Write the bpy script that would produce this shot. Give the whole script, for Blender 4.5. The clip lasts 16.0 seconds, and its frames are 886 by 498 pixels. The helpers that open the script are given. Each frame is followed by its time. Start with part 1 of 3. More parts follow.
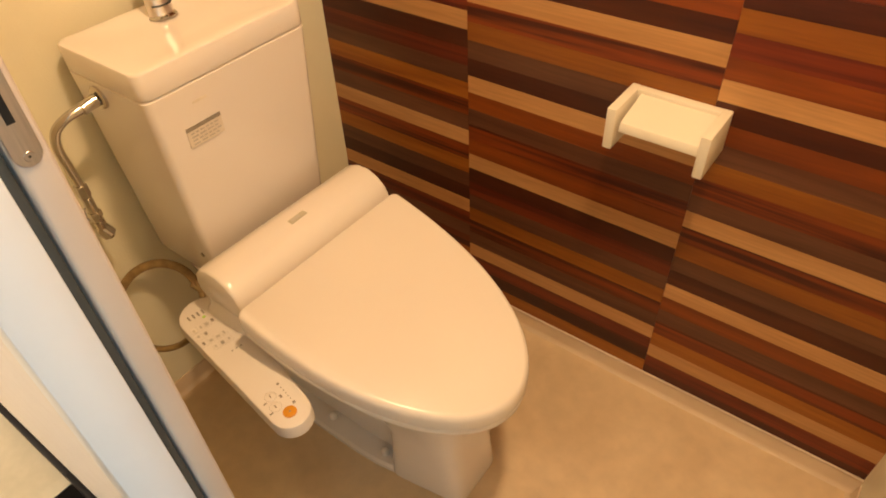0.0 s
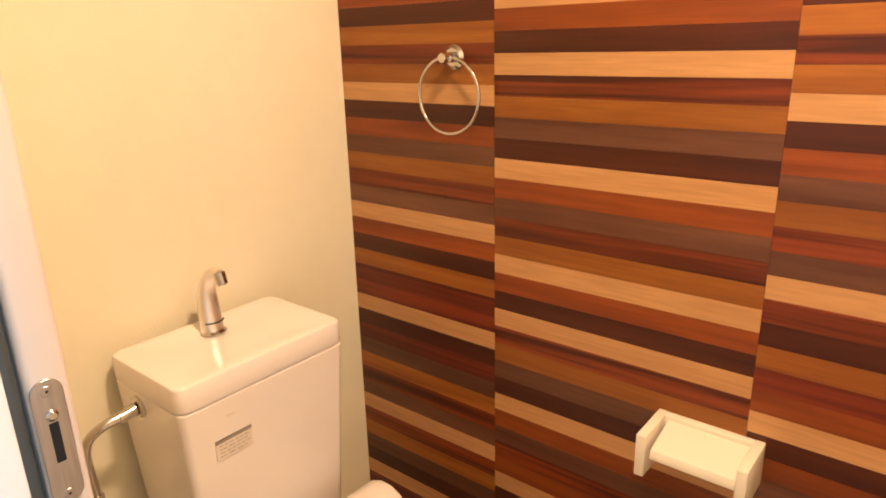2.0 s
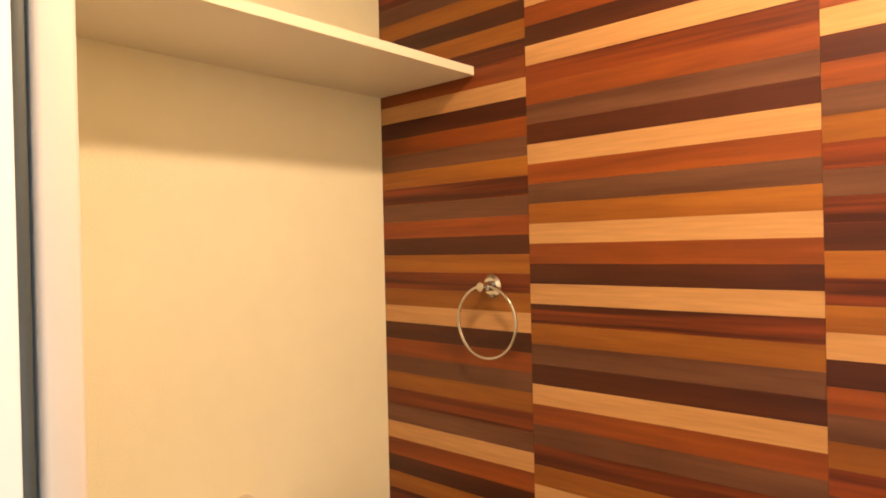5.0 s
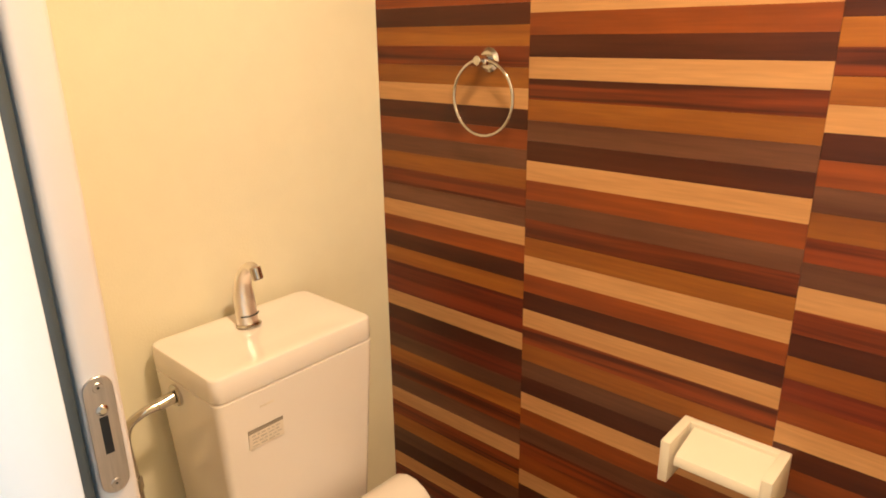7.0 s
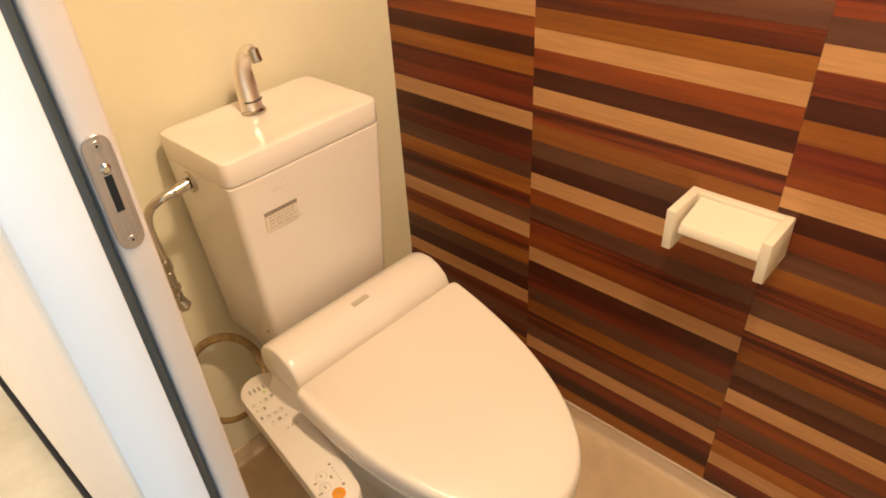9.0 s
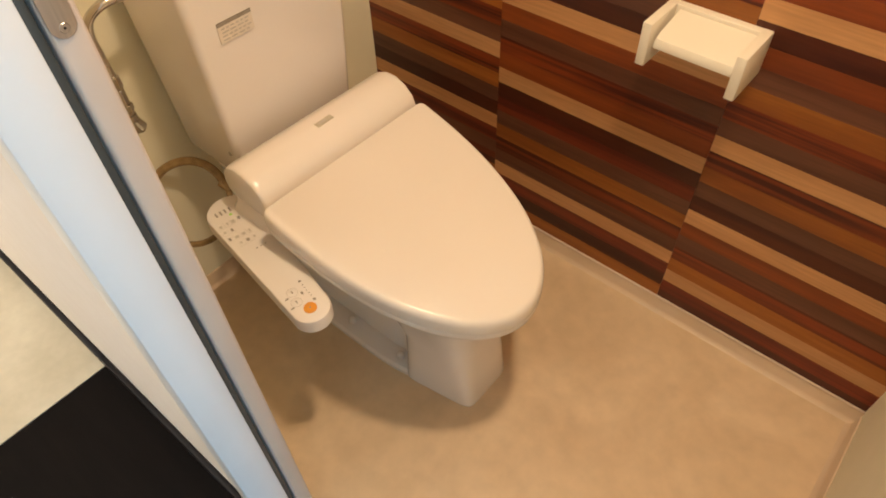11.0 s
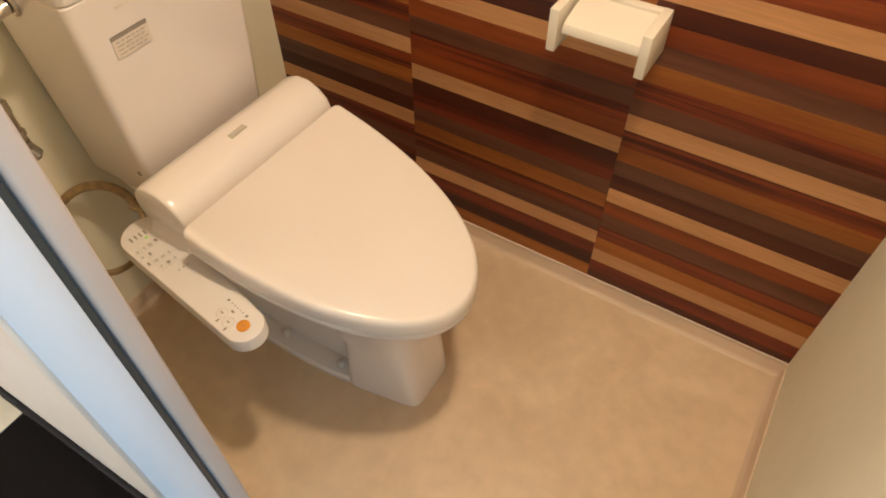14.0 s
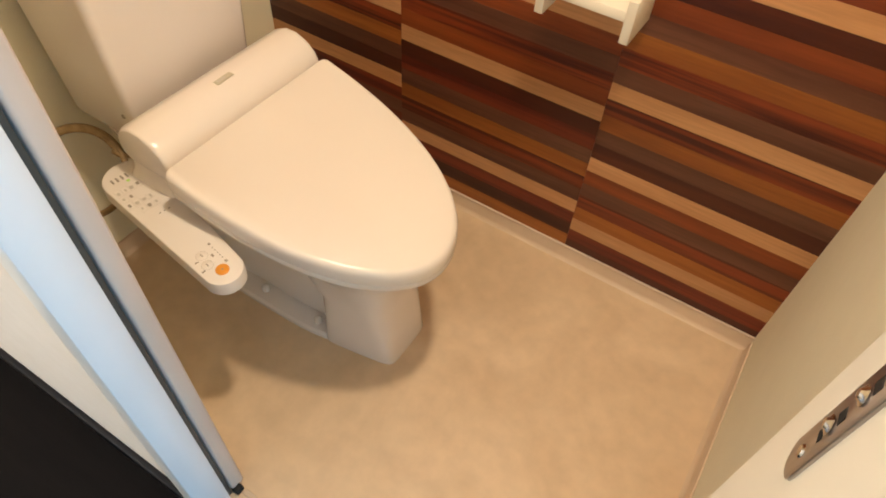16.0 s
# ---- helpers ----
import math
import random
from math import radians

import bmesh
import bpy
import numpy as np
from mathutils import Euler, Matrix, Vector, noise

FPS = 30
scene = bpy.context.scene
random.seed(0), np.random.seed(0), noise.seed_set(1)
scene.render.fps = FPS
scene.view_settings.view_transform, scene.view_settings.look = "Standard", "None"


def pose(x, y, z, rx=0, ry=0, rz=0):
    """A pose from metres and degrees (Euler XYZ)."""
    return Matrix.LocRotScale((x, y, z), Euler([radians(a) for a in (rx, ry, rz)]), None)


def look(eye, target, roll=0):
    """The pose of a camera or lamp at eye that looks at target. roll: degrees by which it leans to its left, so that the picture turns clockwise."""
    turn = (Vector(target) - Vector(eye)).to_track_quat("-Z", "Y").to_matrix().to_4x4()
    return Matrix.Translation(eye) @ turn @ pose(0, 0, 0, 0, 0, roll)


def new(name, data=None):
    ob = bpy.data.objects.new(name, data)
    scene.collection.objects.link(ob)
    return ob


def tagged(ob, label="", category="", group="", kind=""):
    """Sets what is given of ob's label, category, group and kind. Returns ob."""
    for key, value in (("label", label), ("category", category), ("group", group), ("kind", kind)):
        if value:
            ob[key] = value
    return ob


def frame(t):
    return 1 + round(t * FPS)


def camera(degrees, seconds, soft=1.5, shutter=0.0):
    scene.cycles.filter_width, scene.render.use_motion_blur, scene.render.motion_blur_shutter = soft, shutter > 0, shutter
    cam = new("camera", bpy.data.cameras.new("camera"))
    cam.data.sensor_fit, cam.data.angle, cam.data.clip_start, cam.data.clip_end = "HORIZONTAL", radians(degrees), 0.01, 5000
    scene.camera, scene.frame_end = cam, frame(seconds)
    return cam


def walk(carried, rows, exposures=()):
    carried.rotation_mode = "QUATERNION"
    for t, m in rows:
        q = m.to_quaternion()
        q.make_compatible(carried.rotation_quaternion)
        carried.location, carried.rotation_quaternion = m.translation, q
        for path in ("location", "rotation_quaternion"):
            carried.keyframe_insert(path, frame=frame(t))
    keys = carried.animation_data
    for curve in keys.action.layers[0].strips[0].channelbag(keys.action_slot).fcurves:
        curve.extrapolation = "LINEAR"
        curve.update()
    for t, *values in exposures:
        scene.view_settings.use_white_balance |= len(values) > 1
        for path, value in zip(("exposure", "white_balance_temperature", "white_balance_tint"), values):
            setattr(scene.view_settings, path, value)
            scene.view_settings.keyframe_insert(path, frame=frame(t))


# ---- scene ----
cam = camera(67.8, 16.0, 1.8)
PATH = [
    (0, (1.048, -0.95, 1.247), (0.137, 0.199, -0.114), -2.9),
    (0.5, (1.043, -0.951, 1.26), (0.011, 0.289, 0.077), -3.4),
    (1, (1.04, -0.951, 1.269), (-0.088, 0.378, 0.29), -3.0),
    (1.5, (1.04, -0.954, 1.279), (-0.134, 0.448, 0.469), -2.1),
    (2, (1.04, -0.955, 1.289), (-0.171, 0.518, 0.687), -1.5),
    (2.5, (1.041, -0.959, 1.298), (-0.201, 0.55, 0.875), -1.3),
    (3, (1.052, -0.95, 1.312), (-0.2455, 0.554, 1.0845), -1.9),
    (5.3, (1.049, -0.968, 1.338), (-0.297, 0.515, 1.328), -1.3),
    (5.5, (1.051, -0.966, 1.334), (-0.303, 0.505, 1.258), -1.1),
    (6, (1.045, -0.964, 1.326), (-0.286, 0.491, 0.993), -0.7),
    (6.5, (1.046, -0.962, 1.314), (-0.253, 0.483, 0.842), -0.4),
    (7, (1.047, -0.963, 1.309), (-0.229, 0.444, 0.684), -0.9),
    (7.5, (1.053, -0.961, 1.299), (-0.211, 0.395, 0.549), -2.3),
    (8, (1.057, -0.96, 1.293), (-0.17, 0.364, 0.433), -2.4),
    (8.5, (1.059, -0.962, 1.281), (-0.123, 0.294, 0.269), -2.8),
    (9, (1.062, -0.962, 1.271), (-0.084, 0.203, 0.119), -3.8),
    (9.5, (1.062, -0.963, 1.26), (0.004, 0.154, -0.018), -3.0),
    (10, (1.066, -0.966, 1.249), (0.094, 0.069, -0.159), -2.7),
    (12.5, (1.072, -0.969, 1.232), (0.261, -0.004, -0.321), -1.7),
    (13, (1.059, -0.974, 1.225), (0.286, 0.008, -0.336), -2.4),
    (13.5, (1.055, -0.971, 1.225), (0.325, 0.034, -0.343), -2.6),
    (14, (1.057, -0.967, 1.233), (0.369, 0.131, -0.291), -0.5),
    (14.5, (1.053, -0.973, 1.229), (0.447, 0.171, -0.295), -1.3),
    (15, (1.061, -0.971, 1.231), (0.572, 0.221, -0.299), 0.9),
    (15.5, (1.057, -0.977, 1.225), (0.597, 0.211, -0.316), 4.0),
    (16, (1.086, -1.002, 1.216), (0.462, 0.092, -0.338), 3.9),
]
EXPOSURES = [
    (0.0, -0.06, 8200, 20), (1.0, 0.02, 7900, 20), (2.0, 0.20, 7100, 25), (3.0, 0.36, 7000, 29), (5.5, -0.05, 7450, 18), (6.5, 0.09, 7200, 17), (7.0, 0.13, 7050, 17),
    (9.0, 0.13, 6800, 17), (10.0, 0.04, 6700, 16), (12.5, -0.12, 6100, 14), (14.0, -0.02, 5950, 14), (15.5, 0.12, 5850, 13), (16.0, 0.15, 5900, 12),
]
walk(cam, [(t, look(eye, target, roll)) for t, eye, target, roll in PATH], EXPOSURES)

# world: dim daylight outside the house, seen only through the hall window
world = bpy.data.worlds.new("world")
scene.world = world
world.use_nodes = True
sky_nodes = world.node_tree.nodes
sky = sky_nodes.new("ShaderNodeTexSky")
sky.sky_type, sky.sun_disc = "NISHITA", False
sky.sun_elevation, sky.sun_rotation = radians(40), radians(120)
world.node_tree.links.new(sky.outputs[0], sky_nodes["Background"].inputs[0])
sky_nodes["Background"].inputs[1].default_value = 0.1


def area(name, m, size, size_y, watts, color, shape="RECTANGLE"):
    ob = new(name, bpy.data.lights.new(name, "AREA"))
    d = ob.data
    d.shape, d.size, d.energy, d.color = shape, size, watts, color
    if shape == "RECTANGLE":
        d.size_y = size_y
    ob.matrix_world = m
    return ob


# the toilet's downlight and the daylight in the hall window
area("downlight_glow", pose(0.96, -0.48, 2.085), 0.13, 0, 17.0, (1.0, 0.765, 0.485), "DISK")
area("window_daylight", pose(3.96, -1.25, 0.72, 0, 90, 0), 1.25, 0.4, 54.0, (0.38, 0.72, 1.0))
area("washroom_glow", pose(-0.6, -1.5, 2.25), 0.4, 0, 38.0, (1.0, 0.89, 0.72), "DISK")


# ---------- materials ----------
def rgb(c):
    return (*c, 1)


def mat(name, color, rough=0.5, metal=0.0, coat=0.0, color2=None, scale=8.0, bump=0.0, bump_scale=60.0,
        stretch=(1, 1, 1), detail=4.0, vary=0.0, mix_lo=0.35, mix_hi=0.65, rough_vary=0.06, fine=0.0, spec=0.5, distort=0.0):
    m = bpy.data.materials.new(name)
    m.use_nodes = True
    nt = m.node_tree
    n, link = nt.nodes, nt.links.new
    b = n["Principled BSDF"]
    b.inputs["Metallic"].default_value = metal
    b.inputs["Coat Weight"].default_value = coat
    b.inputs["Coat Roughness"].default_value = 0.06
    b.inputs["Specular IOR Level"].default_value = spec
    tc = n.new("ShaderNodeNewGeometry")
    mp = n.new("ShaderNodeMapping")
    mp.inputs["Scale"].default_value = stretch
    link(tc.outputs["Position"], mp.inputs["Vector"])
    big = n.new("ShaderNodeTexNoise")
    big.inputs["Scale"].default_value, big.inputs["Detail"].default_value = scale, detail
    big.inputs["Distortion"].default_value = distort
    link(mp.outputs[0], big.inputs["Vector"])
    ramp = n.new("ShaderNodeMapRange")
    ramp.inputs["From Min"].default_value, ramp.inputs["From Max"].default_value = mix_lo, mix_hi
    link(big.outputs["Fac"], ramp.inputs["Value"])
    mix = n.new("ShaderNodeMix")
    mix.data_type = "RGBA"
    mix.inputs["A"].default_value = rgb(color)
    mix.inputs["B"].default_value = rgb(color2 or tuple(0.93 * c for c in color))
    link(ramp.outputs[0], mix.inputs["Factor"])
    out = mix.outputs["Result"]
    if vary:
        info = n.new("ShaderNodeObjectInfo")
        hsv = n.new("ShaderNodeHueSaturation")
        mr = n.new("ShaderNodeMapRange")
        mr.inputs["To Min"].default_value, mr.inputs["To Max"].default_value = 1 - vary, 1 + vary
        link(info.outputs["Random"], mr.inputs["Value"])
        link(mr.outputs[0], hsv.inputs["Value"])
        link(out, hsv.inputs["Color"])
        out = hsv.outputs["Color"]
    if fine:
        small = n.new("ShaderNodeTexNoise")
        small.inputs["Scale"].default_value, small.inputs["Detail"].default_value = scale * 7, 3
        link(mp.outputs[0], small.inputs["Vector"])
        mr2 = n.new("ShaderNodeMapRange")
        mr2.inputs["To Min"].default_value, mr2.inputs["To Max"].default_value = 1 - fine, 1 + fine
        mr2.inputs["From Min"].default_value, mr2.inputs["From Max"].default_value = 0.3, 0.7
        link(small.outputs["Fac"], mr2.inputs["Value"])
        hs2 = n.new("ShaderNodeHueSaturation")
        link(mr2.outputs[0], hs2.inputs["Value"])
        link(out, hs2.inputs["Color"])
        out = hs2.outputs["Color"]
    link(out, b.inputs["Base Color"])
    rr = n.new("ShaderNodeMapRange")
    rr.inputs["To Min"].default_value, rr.inputs["To Max"].default_value = max(0.02, rough - rough_vary), min(1, rough + rough_vary)
    link(big.outputs["Fac"], rr.inputs["Value"])
    link(rr.outputs[0], b.inputs["Roughness"])
    if bump:
        bn = n.new("ShaderNodeTexNoise")
        bn.inputs["Scale"].default_value, bn.inputs["Detail"].default_value = bump_scale, 5
        link(mp.outputs[0], bn.inputs["Vector"])
        bu = n.new("ShaderNodeBump")
        bu.inputs["Strength"].default_value, bu.inputs["Distance"].default_value = bump, 0.002
        link(bn.outputs["Fac"], bu.inputs["Height"])
        link(bu.outputs[0], b.inputs["Normal"])
    return m


GRAIN = dict(rough=0.40, scale=8, stretch=(0.22, 1, 3.6), detail=6, vary=0.13, bump=0.05, bump_scale=40, fine=0.11, mix_lo=0.34, mix_hi=0.66, spec=0.4, distort=0.35)
STREAK = {**GRAIN, "stretch": (0.16, 1, 6.0), "mix_lo": 0.40, "mix_hi": 0.60, "detail": 3, "distort": 0.6}
WOODS = {
    "C": mat("pale_maple_print", (0.54, 0.287, 0.124), color2=(0.46, 0.230, 0.092), **{**GRAIN, "vary": 0.07}),
    "A": mat("amber_oak_print", (0.33, 0.114, 0.018), color2=(0.215, 0.062, 0.010), **GRAIN),
    "O": mat("orange_cedar_print", (0.275, 0.063, 0.011), color2=(0.155, 0.029, 0.006), **GRAIN),
    "G": mat("grey_walnut_print", (0.150, 0.060, 0.032), color2=(0.085, 0.028, 0.015), **GRAIN),
    "D": mat("dark_walnut_print", (0.080, 0.0165, 0.006), color2=(0.042, 0.0068, 0.0035), **GRAIN),
    "S": mat("streaked_rosewood_print", (0.21, 0.038, 0.008), color2=(0.055, 0.008, 0.003), **STREAK),
    "R": mat("red_mahogany_print", (0.170, 0.026, 0.008), color2=(0.085, 0.011, 0.005), **STREAK),
}
WALLPAPER = mat("cream_woven_wallpaper", (0.83, 0.785, 0.615), 0.85, scale=3, bump=0.25, bump_scale=260, fine=0.012, color2=(0.805, 0.758, 0.59), spec=0.2)
PLASTER = mat("embossed_white_wallpaper", (0.82, 0.765, 0.70), 0.9, scale=30, bump=0.3, bump_scale=120, color2=(0.80, 0.745, 0.675), fine=0.0, spec=0.2)
CEILING = mat("white_ceiling_paper", (0.8, 0.78, 0.73), 0.9, scale=6, bump=0.2, bump_scale=150)
VINYL = mat("beige_marbled_vinyl", (0.75, 0.583, 0.395), 0.38, color2=(0.61, 0.452, 0.288), scale=4.2, detail=9, distort=0.9, fine=0.05, bump=0.05, bump_scale=90, mix_lo=0.3, mix_hi=0.72, rough_vary=0.1)
PALE_TILE = mat("cream_marbled_floor", (0.52, 0.47, 0.35), 0.35, color2=(0.43, 0.38, 0.27), scale=6, detail=7, fine=0.04)
DARK_FLOOR = mat("black_brown_floor", (0.0045, 0.0034, 0.003), 0.6, spec=0.04, color2=(0.007, 0.0052, 0.0045), scale=5, stretch=(1, 8, 1), fine=0.1, bump=0.1, bump_scale=80)
BLACK_TRIM = mat("black_brown_trim", (0.006, 0.005, 0.006), 0.55, scale=20, spec=0.2)
SKIRT = mat("beige_vinyl_skirting", (0.66, 0.51, 0.36), 0.45, scale=9, color2=(0.60, 0.46, 0.32))
SKIRT_LIP = mat("pale_vinyl_lip", (0.66, 0.54, 0.43), 0.45, scale=9, color2=(0.62, 0.50, 0.39))
DOOR = mat("white_laminate_door", (0.64, 0.57, 0.52), 0.42, scale=5, color2=(0.61, 0.54, 0.49), bump=0.04, bump_scale=120)
FRAME = mat("white_door_frame", (0.76, 0.77, 0.775), 0.38, scale=5, color2=(0.73, 0.74, 0.745), bump=0.03, bump_scale=120)
POST = mat("cream_laminate_post", (0.74, 0.675, 0.545), 0.45, scale=5, color2=(0.71, 0.645, 0.52), bump=0.03, bump_scale=120)
SEAL = mat("dark_grey_rubber_seal", (0.045, 0.052, 0.052), 0.5, scale=30)
CERAMIC = mat("ivory_glazed_ceramic", (0.86, 0.800, 0.75), 0.13, coat=0.15, scale=4, color2=(0.845, 0.785, 0.735), rough_vary=0.03)
PLASTIC = mat("ivory_smooth_plastic", (0.84, 0.770, 0.695), 0.22, coat=0.0, scale=5, color2=(0.825, 0.755, 0.68), bump=0.008, bump_scale=200, rough_vary=0.01)
PANEL = mat("white_matt_plastic", (0.79, 0.735, 0.685), 0.36, scale=9, color2=(0.77, 0.715, 0.665))
CHROME = mat("polished_chrome", (0.64, 0.61, 0.58), 0.12, metal=1.0, scale=12, color2=(0.56, 0.53, 0.50), rough_vary=0.05)
SATIN = mat("satin_chrome", (0.88, 0.83, 0.80), 0.38, metal=1.0, scale=12, color2=(0.84, 0.79, 0.76), rough_vary=0.04)
STEEL = mat("brushed_stainless_steel", (0.52, 0.47, 0.44), 0.34, metal=1.0, scale=20, stretch=(1, 14, 1), color2=(0.44, 0.40, 0.37))
BLACK = mat("black_slot", (0.004, 0.004, 0.004), 0.7, scale=30)
HOSE = mat("tan_braided_hose", (0.30, 0.20, 0.085), 0.5, scale=60, color2=(0.20, 0.125, 0.05), bump=0.5, bump_scale=400)
ORANGE = mat("orange_button_plastic", (0.78, 0.32, 0.03), 0.35, scale=30, color2=(0.72, 0.28, 0.025))
INK = mat("grey_printed_ink", (0.27, 0.235, 0.19), 0.6, scale=40, color2=(0.33, 0.285, 0.235))
INK_PALE = mat("pale_grey_printed_ink", (0.50, 0.455, 0.40), 0.6, scale=40, color2=(0.56, 0.51, 0.45))
STICKER = mat("silver_grey_sticker", (0.79, 0.71, 0.61), 0.4, scale=50, color2=(0.70, 0.63, 0.54))
BADGE = mat("grey_green_badge", (0.45, 0.41, 0.30), 0.3, scale=60, color2=(0.52, 0.47, 0.35))
LED = mat("green_indicator", (0.45, 0.75, 0.15), 0.4, scale=30, color2=(0.4, 0.7, 0.13))
HOLDER = mat("white_moulded_plastic", (0.80, 0.74, 0.62), 0.4, scale=6, color2=(0.78, 0.72, 0.60))
SHELF = mat("white_laminate_shelf", (0.78, 0.73, 0.64), 0.5, scale=6, color2=(0.76, 0.71, 0.62), bump=0.03, bump_scale=150)


# ---------- mesh helpers ----------
def finish(name, bm, material, angle=40):
    bmesh.ops.recalc_face_normals(bm, faces=bm.faces)
    me = bpy.data.meshes.new(name)
    bm.to_mesh(me)
    bm.free()
    me.materials.append(material)
    me.polygons.foreach_set("use_smooth", [True] * len(me.polygons))
    me.set_sharp_from_angle(angle=radians(angle))
    return me


def part(name, bm, material, parent, label=""):
    ob = new(name, finish(name, bm, material))
    if parent:
        ob.parent = parent
        if parent.type == "EMPTY":
            ob.matrix_parent_inverse = Matrix.Translation(-parent.location)
    return tagged(ob, label)


def thing(name, base, label, category, group=""):
    ob = new(name)
    ob.location = base
    ob.empty_display_size = 0.05
    return tagged(ob, label, category, group)


def structure(name, bm, material, label, category="", parent=None):
    ob = part(name, bm, material, parent, label)
    return tagged(ob, kind="structure", category=category)


def block(lo, hi, bevel=0.0, segments=2, bm=None):
    bm = bm or bmesh.new()
    made = bmesh.ops.create_cube(bm, size=1)["verts"]
    for v in made:
        v.co = [lo[i] + (v.co[i] + 0.5) * (hi[i] - lo[i]) for i in range(3)]
    if bevel:
        edges = list({e for v in made for e in v.link_edges})
        bmesh.ops.bevel(bm, geom=edges, offset=bevel, segments=segments, profile=0.5, affect="EDGES")
    return bm


def loft(rings, bm=None, closed=True):
    bm = bm or bmesh.new()
    rows = [[bm.verts.new(p) for p in ring] for ring in rings]
    n = len(rows[0])
    for a, b in zip(rows, rows[1:]):
        for i in range(n):
            bm.faces.new((a[i], a[(i + 1) % n], b[(i + 1) % n], b[i]))
    if closed:
        bm.faces.new(rows[0][::-1])
        bm.faces.new(rows[-1])
    return bm


def rod(a, b, r, r2=None, n=20, bm=None, bevel=0.0):
    """A round bar from a to b."""
    a, b = Vector(a), Vector(b)
    q = (b - a).to_track_quat("Z", "Y")
    r2 = r if r2 is None else r2
    steps = [(0, r - bevel), (bevel, r), ((b - a).length - bevel, r2), ((b - a).length, r2 - bevel)] if bevel else [(0, r), ((b - a).length, r2)]
    rings = [[a + q @ Vector((rr * math.cos(k * math.tau / n), rr * math.sin(k * math.tau / n), h)) for k in range(n)] for h, rr in steps]
    return loft(rings, bm)


def tube(points, r, n=12, bm=None, radii=None, flat=1.0, up=(0, 0, 1)):
    """A round section swept along a smooth path; flat squashes it along the side direction."""
    pts = [Vector(p) for p in points]
    rings = []
    side = None
    for i, p in enumerate(pts):
        d = (pts[min(i + 1, len(pts) - 1)] - pts[max(i - 1, 0)]).normalized()
        if side is None:
            side = d.cross(Vector(up)).normalized() if abs(d.dot(Vector(up))) < 0.99 else d.cross(Vector((0, 1, 0))).normalized()
        side = (side - d * side.dot(d)).normalized()
        other = d.cross(side)
        rr = radii[i] if radii else r
        rings.append([p + side * (rr * flat * math.cos(k * math.tau / n)) + other * (rr * math.sin(k * math.tau / n)) for k in range(n)])
    return loft(rings, bm)


def smooth(points, n=8):
    """A Catmull-Rom curve through the points."""
    p = [Vector(q) for q in points]
    p = [2 * p[0] - p[1]] + p + [2 * p[-1] - p[-2]]
    out = []
    for i in range(1, len(p) - 2):
        for k in range(n):
            t = k / n
            a, b, c, d = p[i - 1 : i + 3]
            out.append(0.5 * (2 * b + (c - a) * t + (2 * a - 5 * b + 4 * c - d) * t**2 + (3 * b - a - 3 * c + d) * t**3))
    return out + [p[-2]]


def rounded_rect(x0, x1, y0, y1, r, n=6):
    out = []
    for cx, cy, a in ((x1 - r, y1 - r, 0), (x0 + r, y1 - r, 90), (x0 + r, y0 + r, 180), (x1 - r, y0 + r, 270)):
        for k in range(n + 1):
            t = radians(a + 90 * k / n)
            out.append((cx + r * math.cos(t), cy + r * math.sin(t)))
    return out


def at_z(outline, z):
    return [(x, y, z) for x, y in outline]


# ---------- the room's shell ----------
CEIL = 2.1
structure("floor", block((0, -0.85, -0.1), (1.29, 0, 0)), VINYL, "beige marbled sheet vinyl floor", "floor")
structure("hall_floor", block((0.0, -2.3, -0.1), (4.0, -0.851, -0.002)), DARK_FLOOR, "black-brown hall floor", "floor")
structure("washroom_floor", block((-1.5, -2.3, -0.1), (-0.001, -0.88, -0.001)), PALE_TILE, "cream marbled floor beyond the hall", "floor")
wall_north = structure("wall_north", block((-0.1, 0.003, 0), (1.39, 0.103, CEIL)), WOODS["D"], "wall papered with striped wood planks", "wall")
structure("wall_west", block((-0.1, -0.79, 0), (0, 0.003, CEIL)), WALLPAPER, "cream woven wallpaper wall behind the toilet", "wall")
structure("wall_east", block((1.29, -0.79, 0), (1.39, 0.003, CEIL)), WALLPAPER, "cream woven wallpaper side wall", "wall")
structure("wall_pocket", block((-0.1, -0.796, 0), (0.50, -0.79, CEIL)), WALLPAPER, "cream papered inner skin of the pocket wall", "wall")
structure("wall_hall", block((-1.5, -0.885, 0), (0.562, -0.847, 2.3)), PLASTER, "white embossed wallpaper wall beside the doorway", "wall")
structure("wall_hall_east", block((1.21, -0.885, 0), (4.0, -0.79, 2.3)), PLASTER, "white embossed wallpaper wall", "wall")
structure("wall_over_door", block((0.562, -0.885, 2.05), (1.21, -0.79, 2.3)), PLASTER, "white embossed wallpaper above the doorway", "wall")
structure("ceiling", block((-0.1, -0.79, CEIL), (1.39, 0.103, CEIL + 0.1)), CEILING, "white papered ceiling", "ceiling")
structure("hall_ceiling", block((-1.6, -2.4, 2.3), (4.1, -0.79, 2.4)), CEILING, "white papered hall ceiling", "ceiling")
structure("wall_hall_south", block((-1.5, -2.4, 0), (4.0, -2.3, 2.3)), PLASTER, "white embossed wallpaper hall wall", "wall")
structure("wall_hall_west", block((-1.6, -2.4, 0), (-1.5, -0.847, 2.3)), PLASTER, "white embossed wallpaper hall wall", "wall")
bm = block((4.0, -2.4, 0), (4.1, -0.79, 0.08))
block((4.0, -2.4, 1.36), (4.1, -0.79, 2.3), bm=bm)
block((4.0, -2.4, 0.08), (4.1, -1.46, 1.36), bm=bm)
block((4.0, -1.05, 0.08), (4.1, -0.79, 1.36), bm=bm)
